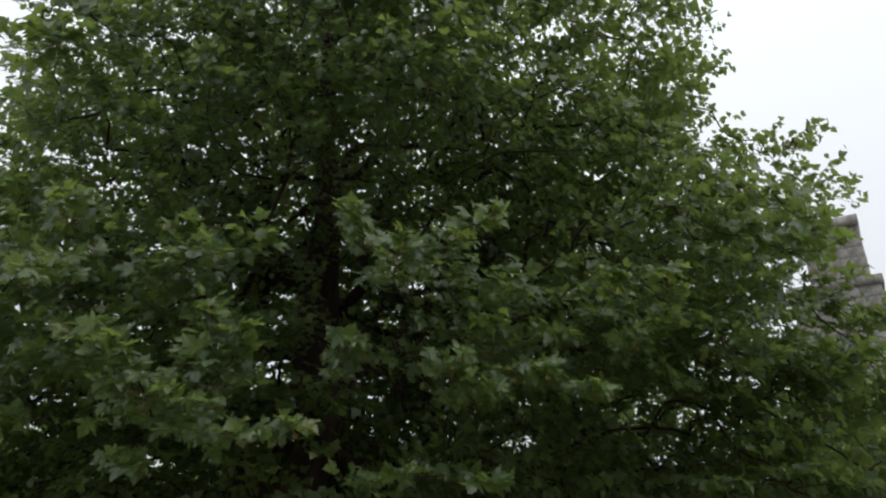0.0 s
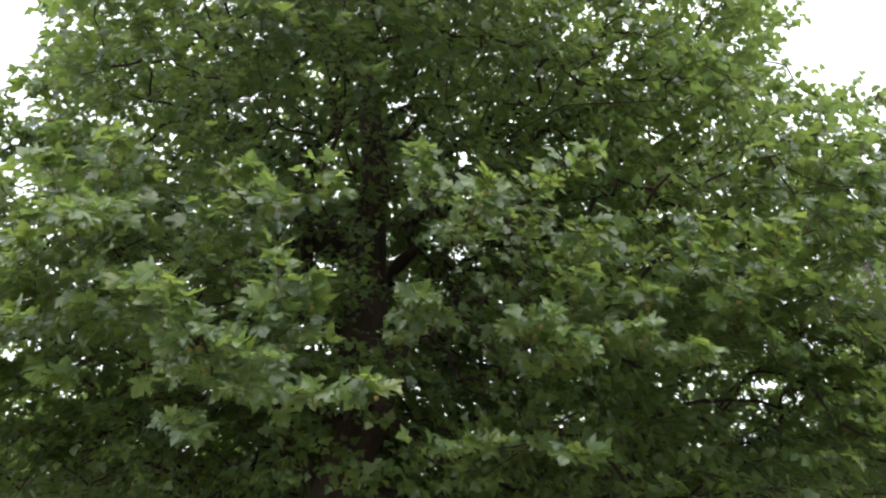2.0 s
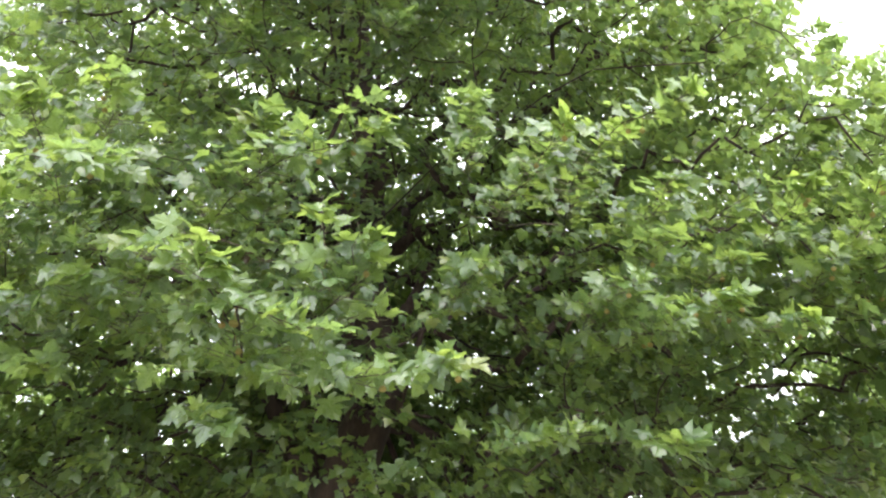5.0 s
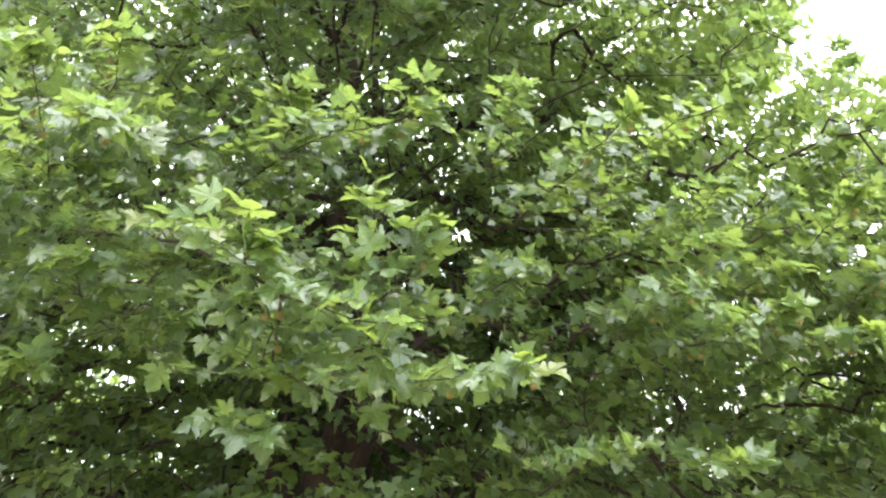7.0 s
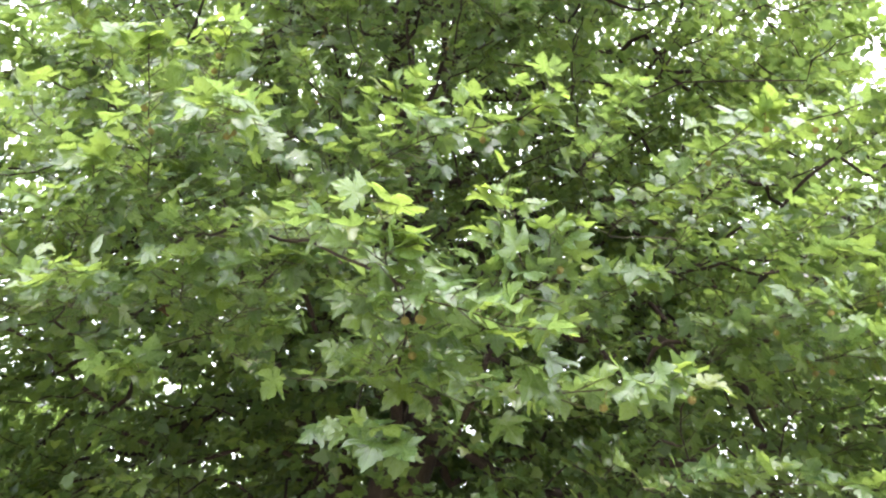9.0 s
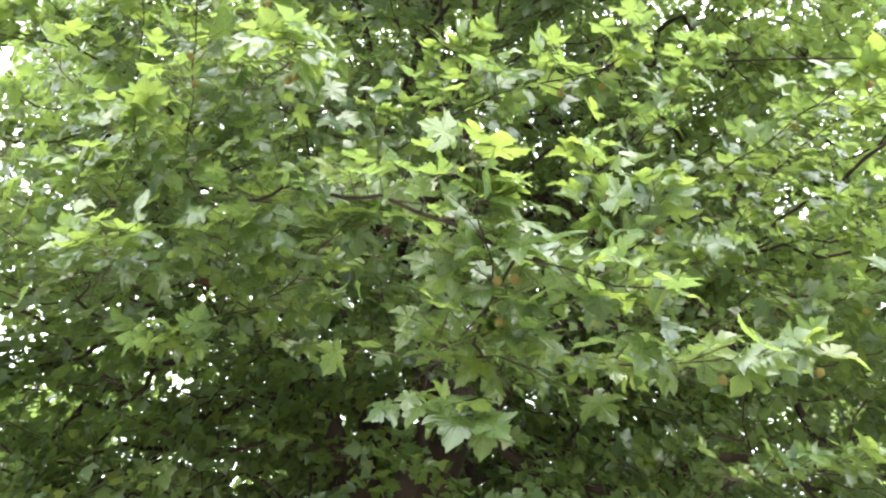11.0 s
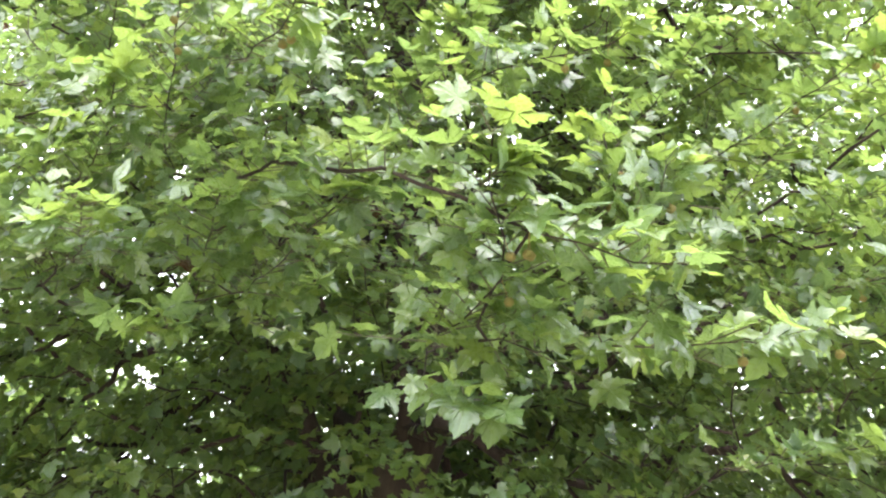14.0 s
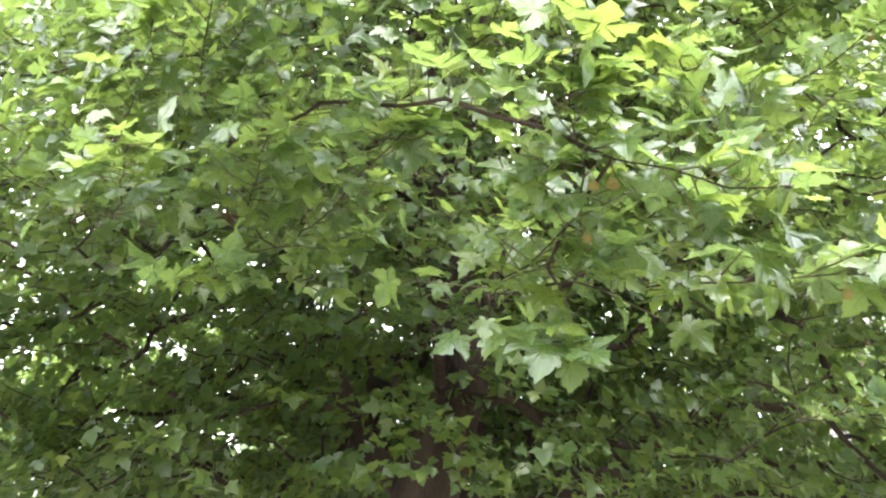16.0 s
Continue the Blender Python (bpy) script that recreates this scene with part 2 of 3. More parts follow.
def lay_stalks(soup, a, b, thick):
    """Adds many thin three-sided stalks at once, from points a to points b."""
    d = unit(b - a)
    u = unit(np.cross(d, np.array([0.3, 0.5, 0.81])))
    v = np.cross(d, u)
    ang = np.array([0, 2.0944, 4.1888])
    ring = thick * (np.cos(ang)[None, :, None] * u[:, None] + np.sin(ang)[None, :, None] * v[:, None])
    co = np.concatenate([a[:, None] + ring, b[:, None] + 0.7 * ring], axis=1)
    f = np.array([(0, 1, 4, 3), (1, 2, 5, 4), (2, 0, 3, 5)])
    soup.add(co.reshape(-1, 3), (f[None] + (np.arange(len(a)) * 6)[:, None, None]).reshape(-1, 4))


def box(soup, lo, hi, turn=None, at=(0, 0, 0)):
    (x0, y0, z0), (x1, y1, z1) = lo, hi
    co = np.array([(x0, y0, z0), (x1, y0, z0), (x1, y1, z0), (x0, y1, z0), (x0, y0, z1), (x1, y0, z1), (x1, y1, z1), (x0, y1, z1)], float)
    if turn is not None:
        co = co @ np.array(turn).T
    soup.add(co + np.array(at), [(0, 3, 2, 1), (4, 5, 6, 7), (0, 1, 5, 4), (1, 2, 6, 5), (2, 3, 7, 6), (3, 0, 4, 7)])


# ---- ground ----
# out of view; its pale surface serves as a reflector for the shaded leaves
g = Soup()
g.add([(-400, -400, 0), (400, -400, 0), (400, 400, 0), (-400, 400, 0)], [(0, 1, 2, 3)])
tagged(new("ground", g.mesh("ground", GROUND)), label="unseen ground, made pale to bounce light into the crown", category="ground", kind="structure")

# added plain wall on the near side, never in view, that keeps low sky light off the front leaves
g = Soup()
box(g, (-45, -15.0, 0), (45, -14.6, 7.0))
tagged(new("wall_south", g.mesh("wall_south", RENDER_GREY)), label="added unseen grey-brown wall that blocks low sky light", category="wall", kind="structure")

# ---- the plane tree ----
FOOT = np.array([-1.8, 8.1, 0.0])


class Branching:
    """Wood that grows towards its tips: nodes with a parent, thickened by what they carry."""

    def __init__(self, room=140000):
        self.at, self.parent, self.limb, self.n = np.zeros((room, 3)), [], [], 0

    def node(self, p, parent, limb):
        self.at[self.n] = p
        self.parent.append(parent)
        self.limb.append(limb)
        self.n += 1
        return self.n - 1


def crown_radius(z, azimuth):
    """How far the crown reaches from its trunk at a height; it spreads wider to one side and low down."""
    side = math.sin(azimuth)
    low = min(max((3.9 - z) / 0.6, 0), 1)
    wide = (4.9 + 0.75 * side) * (1 - low) + (4.75 + 1.65 * max(side, 0)) * low
    top = min(max((z - 6.2) / 4.9, 0), 1)
    wobble = 1 + 0.05 * math.sin(3 * azimuth + 1.0) + 0.04 * math.sin(5 * azimuth + 2.3 * z)
    return wide * (1 - top * top) ** 0.5 * wobble


# boughs that reach forward out of the crown: a lit grade that yellows their leaves, then their course from the crown to
# the tip
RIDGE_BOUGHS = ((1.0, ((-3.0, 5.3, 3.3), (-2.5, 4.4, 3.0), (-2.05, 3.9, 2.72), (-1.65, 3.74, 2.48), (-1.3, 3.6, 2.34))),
                (1.0, ((-1.7, 4.2, 2.32), (-1.2, 3.82, 2.2), (-0.82, 3.8, 2.24))),
                (1.0, ((-3.0, 5.0, 3.7), (-2.6, 4.3, 3.45), (-2.42, 3.9, 3.25), (-2.33, 3.56, 3.04))),
                (1.0, ((-3.1, 5.2, 3.9), (-2.7, 4.5, 3.8), (-2.5, 4.05, 3.82))),
                (0.9, ((-3.5, 5.4, 4.0), (-3.3, 4.65, 4.25))),
                (1.0, ((-2.95, 4.8, 3.3), (-2.72, 3.78, 3.5))),
                (0.9, ((-2.9, 5.2, 4.1), (-2.7, 4.5, 4.0))))
SPIKE_BOUGHS = ((1.0, ((-1.8, 4.7, 2.45), (-1.48, 4.1, 2.5), (-1.33, 3.86, 2.7), (-1.37, 3.86, 2.95))),
                (1.0, ((-1.85, 4.4, 2.35), (-1.72, 3.9, 2.4), (-1.8, 3.55, 2.66))),
                (1.0, ((-2.2, 4.9, 3.35), (-1.75, 4.3, 3.4), (-1.4, 4.0, 3.36), (-1.13, 3.93, 3.47))),
                (0.9, ((-1.85, 4.7, 3.3), (-1.74, 4.15, 3.62))),
                (1.0, ((-1.45, 4.1, 2.48), (-1.22, 3.88, 2.62), (-1.16, 3.85, 2.8))))
LEFT_BOUGHS = ((0.9, ((-3.6, 5.4, 3.0), (-3.1, 4.5, 3.12), (-2.95, 4.1, 3.12))),
               (0.9, ((-3.3, 5.0, 2.85), (-2.95, 4.1, 2.66))),
               (0.9, ((-2.8, 5.0, 2.8), (-2.58, 4.22, 2.8))),
               (0.9, ((-2.6, 4.9, 2.7), (-2.15, 4.05, 2.74))),
               (0.4, ((-2.95, 4.8, 2.5), (-2.72, 4.4, 2.38))),
               (0.45, ((-2.6, 5.4, 2.75), (-2.3, 4.8, 2.72))),
               (0.9, ((-3.8, 5.6, 3.3), (-3.3, 4.55, 3.2))),
               (0.6, ((-3.9, 6.0, 3.7), (-3.6, 5.3, 4.4))))
# low grades here: shade under the crown put into the leaf colour
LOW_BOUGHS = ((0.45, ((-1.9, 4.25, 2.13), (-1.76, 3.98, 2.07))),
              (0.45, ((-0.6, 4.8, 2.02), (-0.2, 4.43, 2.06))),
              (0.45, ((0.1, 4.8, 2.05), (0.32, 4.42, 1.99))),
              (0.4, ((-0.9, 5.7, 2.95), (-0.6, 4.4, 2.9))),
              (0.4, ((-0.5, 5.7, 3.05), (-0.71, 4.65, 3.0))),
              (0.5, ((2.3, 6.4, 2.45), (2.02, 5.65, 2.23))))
# the 0.5 boughs hang in shade, so their leaves are coloured less yellow
UPPER_BOUGHS = ((1.0, ((0.1, 5.6, 3.6), (0.0, 4.7, 3.6), (0.1, 4.1, 3.55), (0.33, 3.78, 3.52))),
                (1.0, ((-0.4, 5.4, 3.6), (-0.32, 4.5, 3.48), (-0.26, 3.85, 3.4))),
                (0.5, ((-0.6, 5.2, 3.85), (-0.64, 4.28, 3.83))),
                (0.9, ((0.55, 5.4, 3.45), (0.4, 4.35, 3.36))),
                (0.5, ((1.2, 6.4, 4.0), (1.09, 5.6, 3.97))))
RIGHT_BOUGHS = ((1.0, ((1.2, 5.6, 3.25), (1.15, 4.9, 3.22), (1.17, 4.3, 3.36))),
                (1.0, ((1.9, 5.8, 3.2), (1.6, 4.8, 3.15), (1.5, 4.26, 3.32))),
                (1.0, ((2.5, 6.2, 3.4), (2.14, 5.02, 3.53))),
                (1.0, ((0.35, 5.6, 2.95), (0.35, 4.8, 2.98), (0.3, 4.35, 3.02))),
                (1.0, ((0.7, 5.5, 2.8), (0.7, 4.9, 2.75), (0.66, 4.35, 2.7))),
                (1.0, ((1.15, 5.5, 2.8), (1.0, 4.8, 2.65), (0.97, 4.3, 2.56))),
                (1.0, ((0.1, 5.3, 2.85), (0.05, 4.6, 2.78), (0.07, 4.2, 2.72))),
                (1.0, ((0.2, 5.3, 2.65), (0.3, 4.26, 2.56))))
OUTER_BOUGHS = ((1.0, ((1.8, 5.8, 2.95), (1.4, 5.0, 2.9), (1.3, 4.5, 2.98))),
                (0.8, ((2.5, 6.4, 2.95), (2.2, 5.7, 2.78))),
                (0.9, ((1.95, 6.3, 3.1), (1.86, 5.6, 3.02))),
                (0.9, ((1.6, 6.2, 3.4), (1.13, 5.2, 3.42))),
                (0.8, ((0.4, 5.9, 2.95), (0.16, 5.1, 2.9))),
                (0.9, ((2.9, 6.4, 3.1), (2.6, 5.2, 3.1))),
                (1.0, ((2.0, 5.7, 3.35), (1.9, 4.9, 3.2))),
                (1.0, ((1.65, 5.5, 3.1), (1.45, 4.7, 3.04))),
                (1.0, ((0.85, 5.3, 3.05), (0.8, 4.55, 3.0))),
                (1.0, ((2.2, 5.9, 3.2), (2.0, 5.05, 3.0))),
                (1.0, ((0.55, 5.2, 2.75), (0.45, 4.4, 2.7))))
BOUGHS = RIDGE_BOUGHS + SPIKE_BOUGHS + LEFT_BOUGHS + LOW_BOUGHS + UPPER_BOUGHS + RIGHT_BOUGHS + OUTER_BOUGHS
# the loose outer side of the crown
SIDE_ENDS = ((4.65, 7.10, 6.35, 0.7), (4.85, 7.10, 5.35, 0.2), (4.15, 7.20, 6.50, 0.8), (4.70, 7.00, 5.90, 0.4), (4.20, 7.10, 5.90, 0.5), (3.90, 7.20, 5.60, 0.4), (4.40, 7.25, 6.20, 0.5), (4.50, 7.20, 5.60, 0.3), (3.95, 7.10, 6.20, 0.6), (4.95, 7.20, 5.75, 0.3), (3.70, 5.60, 3.15, 0.3), (3.30, 5.10, 3.05, 0.1),
             (3.10, 5.20, 2.85, 0.0), (2.90, 5.30, 2.45, 0.0), (3.40, 5.20, 2.40, 0.0), (3.00, 5.60, 3.10, 0.2), (2.40, 5.20, 2.30, 0.0), (3.90, 5.90, 2.90, 0.1), (3.30, 6.30, 4.15, 0.3), (3.00, 6.00, 4.60, 0.3), (3.60, 6.90, 4.65, 0.3))
FAR_SIDE_ENDS = ((-5.30, 7.40, 3.40, 0.3), (-5.00, 6.80, 4.00, 0.3), (-5.40, 7.60, 4.60, 0.5), (-5.30, 7.50, 5.60, 0.6), (-4.60, 6.20, 3.20, 0.2),
                 (-4.80, 6.40, 2.60, 0.1), (-4.40, 5.80, 4.40, 0.4), (-4.70, 6.60, 3.60, 0.3), (-5.20, 8.00, 3.90, 0.2))
N_ENDS = 8800


def scatter_ends(rng):
    """Twig ends through the crown, denser towards its outside, and thinner on its far side."""
    ends = []
    while len(ends) < N_ENDS:
        z = 1.9 + 8.7 * rng.random() ** 1.45
        az = rng.uniform(0, 2 * math.pi)
        f = 1 - 0.8 * rng.random() ** 1.35
        reach = crown_radius(z, az)
        r = reach * f
        p = FOOT + np.array([r * math.sin(az), r * math.cos(az), z])
        hollow = 2.2 * math.exp(-((p[0] + 0.75) / 0.75) ** 2) if z < 4.7 else 0.0
        hollow += 1.7 * math.exp(-((p[0] - 0.3) / 0.95) ** 2) if 3.7 < z < 5.2 else 0.0
        if p[1] < 4.75 + 0.25 * math.sin(2.1 * p[0]) + hollow + (0.8 * min(max(p[0], 0.0), 1.0) - 0.6) * min(max(0.0, z - 4.2), 1.0):
            continue
        if (p[1] < 5.4 and z < 2.7) or (p[0] < -1.2 and z < 2.95 and p[1] < 6.7):
            continue
        # the crown's flanks fall back on both sides above the low boughs
        if p[0] > 3.2 + 0.68 * (p[1] - 7.0) + 1.5 * max(0.0, 5.3 - z) + 0.3 * max(0.0, z - 5.9) or (z > 4.6 and p[0] < -5.35 - 0.65 * (p[1] - 7.0)):
            continue
        if abs(p[0] + 1.85) < 0.4 and z < 2.2 and p[1] < 7.9:
            continue
        if z < 3.4 and rng.random() < 0.2:
            continue
        if rng.random() > (0.12 + 0.88 * min(r / 5.6, 1) ** 1.3) * (0.89 + 0.11 * math.sin(az)):
            continue
        if z > 4.5 and noise.noise(Vector(p * 0.6)) < -0.25 and rng.random() < 0.6:
            continue
        ends.append((p, rng.uniform(-0.2, 0.7), 0.28))
    # the shaded skirt of low twigs round the trunk; its low grade also paints the shade as darker leaves
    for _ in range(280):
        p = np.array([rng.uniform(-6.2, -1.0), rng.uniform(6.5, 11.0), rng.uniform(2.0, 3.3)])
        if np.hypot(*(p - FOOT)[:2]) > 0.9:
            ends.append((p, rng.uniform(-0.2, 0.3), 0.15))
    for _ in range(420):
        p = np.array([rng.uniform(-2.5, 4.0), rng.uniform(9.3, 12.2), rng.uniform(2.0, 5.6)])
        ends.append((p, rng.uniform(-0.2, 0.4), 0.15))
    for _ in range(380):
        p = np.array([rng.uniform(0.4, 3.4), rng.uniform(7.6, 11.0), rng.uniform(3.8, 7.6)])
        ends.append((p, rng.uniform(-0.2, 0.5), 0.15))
    for e in SIDE_ENDS + FAR_SIDE_ENDS:
        p = np.array(e[:3])
        ends.append((p, e[3], 0.4))
        back = unit(FOOT + np.array([0, 0, p[2]]) - p)
        for _ in range(1 if (p[0] < -4.5 and p[2] > 4.8) else 3 if p[0] > 4 else 4):
            q = p + back * rng.uniform(0.15, 0.9) + rng.normal(0, 0.24, 3) * np.array([1, 0.6, 0.8]) - np.array([0, 0, 0.12])
            if q[2] > 1.85:
                ends.append((q, e[3] * rng.uniform(0.3, 1.0), 0.62))
    ends.sort(key=lambda e: math.hypot(*(e[0] - FOOT)[:2]) + 0.4 * abs(e[0][2] - 5))
    return ends


def smooth_course(course, rng):
    """A smooth, slightly uneven line through the points of a bough's course, in steps of about 0.12 m."""
    p = np.concatenate([[2 * course[0] - course[1]], course, [2 * course[-1] - course[-2]]])
    out = []
    for a, b, c, d in zip(p, p[1:], p[2:], p[3:]):
        for s in np.linspace(0, 1, max(2, int(np.linalg.norm(c - b) / 0.12)) + 1)[:-1]:
            out.append(0.5 * (2 * b + (c - a) * s + (2 * a - 5 * b + 4 * c - d) * s * s + (3 * b - a - 3 * c + d) * s ** 3) + rng.normal(0, 0.01, 3))
    return np.array(out + [course[-1]])


def grow_plane_tree():
    rng = np.random.default_rng(5)
    wood = Branching()
    trunk = [wood.node(FOOT + p, i - 1, 0) for i, p in enumerate(((0, 0, 0), (0.0, 0, 0.6), (0.02, -0.02, 1.2), (0.05, -0.02, 1.8), (0.24, 0, 2.4), (0.48, 0, 3.0)))]
    limbs = 0
    leaders = ((trunk[-1], ((0.25, -0.05, 4.2), (0.3, -0.1, 5.6), (0.2, 0, 7.2), (0.1, 0.1, 9.0), (0.1, 0.1, 10.4))),
               (trunk[-1], ((0.75, 0.1, 3.9), (1.4, 0.1, 5.0), (2.0, 0, 6.3), (2.4, 0, 7.8), (2.6, 0.1, 9.0))),
               (trunk[3], ((-0.42, 0, 2.45), (-0.95, 0.1, 3.5), (-1.5, 0, 5.0), (-1.8, -0.1, 6.8), (-2.0, 0, 8.2))),
               (trunk[-2], ((0.2, -0.5, 3.2), (0.3, -1.0, 4.2), (0.4, -1.4, 5.4), (0.4, -1.7, 6.8), (0.4, -1.8, 8.2))),
               (trunk[-2], ((-0.3, 0.6, 3.0), (-0.5, 1.4, 4.0), (-0.6, 2.0, 5.6), (-0.6, 2.2, 7.4))))
    stems = list(trunk[3:])
    for root, pts in leaders:
        limbs += 1
        last, prev = root, wood.at[root].copy()
        for p in pts:
            q = FOOT + p
            for f in (0.5, 1.0):
                last = wood.node(prev + (q - prev) * f + rng.normal(0, 0.04, 3), last, limbs)
                stems.append(last)
            prev = q
    # limbs that spread outwards from trunk and leaders
    for k in range(17):
        az = k * 2.39996 + 0.4
        z0 = 2.5 + 4.6 * k / 17
        way = np.array([math.sin(az), math.cos(az), 0])
        root = min(stems, key=lambda i: abs(wood.at[i][2] - z0) - 0.5 * (wood.at[i] - FOOT).dot(way))
        start = wood.at[root].copy()
        limbs += 1
        last = root
        goal = FOOT + way * 0.7 * crown_radius(z0 + 0.5, az) + np.array([0, 0, start[2] + rng.uniform(0.3, 1.5) + 0.2 * (z0 - 2.5)])
        for s in np.linspace(0.15, 1, 7):
            p = start + (goal - start) * s + np.array([0, 0, 0.5 * math.sin(s * math.pi)]) + rng.normal(0, 0.05, 3)
            last = wood.node(p, last, limbs)
    sprays = []
    for p, rise, show in scatter_ends(rng):
        pos = wood.at[:wood.n]
        d = np.linalg.norm(pos - p, axis=1)
        inward = np.hypot(pos[:, 0] - FOOT[0], pos[:, 1] - FOOT[1]) - math.hypot(*(p - FOOT)[:2])
        cost = d + 1.5 * np.clip(inward + 0.3, 0, None) + 0.5 * np.clip(pos[:, 2] - p[2] - 0.3, 0, None)
        cost[d < 0.45] += 5
        cost[pos[:, 2] < 1.5] += 50
        root = int(np.argmin(cost))
        a, length = pos[root].copy(), d[root]
        out = p - FOOT
        out[2] = 0
        tail = unit(unit(out) * 0.8 + np.array([0, 0, rise]) + rng.normal(0, 0.2, 3))
        bend = p - tail * min(0.5 * length, 0.6)
        path, last = [a], root
        for s in np.linspace(0, 1, max(4, int(length / 0.2)) + 1)[1:]:
            q = a * (1 - s) ** 2 + bend * 2 * s * (1 - s) + p * s * s + rng.normal(0, 0.012, 3) * (s < 1)
            last = wood.node(q, last, wood.limb[root])
            path.append(q)
        sprays.append((np.array(path), tail, show, last, None))
    for show, course in BOUGHS:
        course = np.array(course)
        pos = wood.at[:wood.n]
        d = np.linalg.norm(pos - course[0], axis=1) + 1.2 * np.clip(course[0][1] - 0.1 - pos[:, 1], 0, None) + 0.8 * np.clip(pos[:, 2] - course[0][2], 0, None)
        d[pos[:, 2] < 1.7] += 50
        root = int(np.argmin(d))
        course = np.concatenate([pos[root][None], course])
        path = smooth_course(course, rng)
        path[0], last = course[0], root
        for q in path[1:]:
            last = wood.node(q, last, wood.limb[root])
        bare = np.linalg.norm(np.diff(path[:np.argmin(np.linalg.norm(path - course[1], axis=1)) + 1], axis=0), axis=1).sum()
        tail = unit(unit(path[-1] - path[-4]) + np.array([0, 0, 0.25]))
        sprays.append((path, tail, show, last, bare))
    carry = np.zeros(wood.n)
    for *_, last, _ in sprays:
        while last >= 0:
            carry[last] += 1
            last = wood.parent[last]
    return wood, carry, sprays, limbs


def leafy(path, tail, show, bare, rng, leaves, shoots):
    """Clothes the outer stretch of a twig with side shoots and leaves: each leaf's foot, shoot direction, outward way,
    age-and-lit grade and side.
    """
    dist = np.concatenate([[0], np.cumsum(np.linalg.norm(np.diff(path, axis=0), axis=1))])
    total = dist[-1]
    start = max(0.05, total - rng.uniform(0.8, 1.4)) if bare is None else bare
    marks = np.arange(start, total, 0.036 if bare is not None else 0.055 if show > 0.5 else 0.08) + rng.uniform(-0.02, 0.02)
    at = np.stack([np.interp(marks, dist, path[:, k]) for k in range(3)], -1)
    ahead = np.stack([np.interp(marks + 0.1, dist, path[:, k]) - np.interp(marks - 0.1, dist, path[:, k]) for k in range(3)], -1)
    for i, (p, along) in enumerate(zip(at, unit(ahead))):
        f = (marks[i] - start) / (total - start + 1e-6)
        side = 1 if i % 2 else -1
        cross = unit(np.cross(along, (0.05, 0.05, 1.0)))
        shoot = rng.uniform(0.08, 0.34) * (1 - 0.65 * f) * (0.55 if bare is not None and show < 0.6 else 1.0)
        way = unit(cross * side * rng.uniform(0.5, 1) + along * rng.uniform(0.3, 0.8) + np.array([0, 0, rng.uniform(-0.2, 0.5)]))
        tip = p + way * shoot
        shoots.append((p, tip))
        n = max(1, int(shoot / 0.075))
        for k in range(n + 1):
            # yellower towards the tip, and on lit boughs, where light is put into the colour
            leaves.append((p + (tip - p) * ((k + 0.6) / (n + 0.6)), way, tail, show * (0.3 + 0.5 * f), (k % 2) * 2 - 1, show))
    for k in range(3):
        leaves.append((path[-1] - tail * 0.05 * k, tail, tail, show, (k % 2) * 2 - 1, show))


def seed_ball_mesh(rng):
    """A bristly round fruit on a thin hanging stalk."""
    bm = bmesh.new()
    bmesh.ops.create_icosphere(bm, subdivisions=2, radius=0.014)
    for v in bm.verts:
        v.co *= rng.uniform(0.92, 1.12)
        v.co.z -= 0.07
    bmesh.ops.create_cone(bm, cap_ends=False, segments=4, radius1=0.0011, radius2=0.0014, depth=0.06, matrix=Matrix.Translation((0, 0, -0.03)))
    me = bpy.data.meshes.new("seed_ball")
    bm.to_mesh(me)
    bm.free()
    me.materials.append(SEED)
    return me


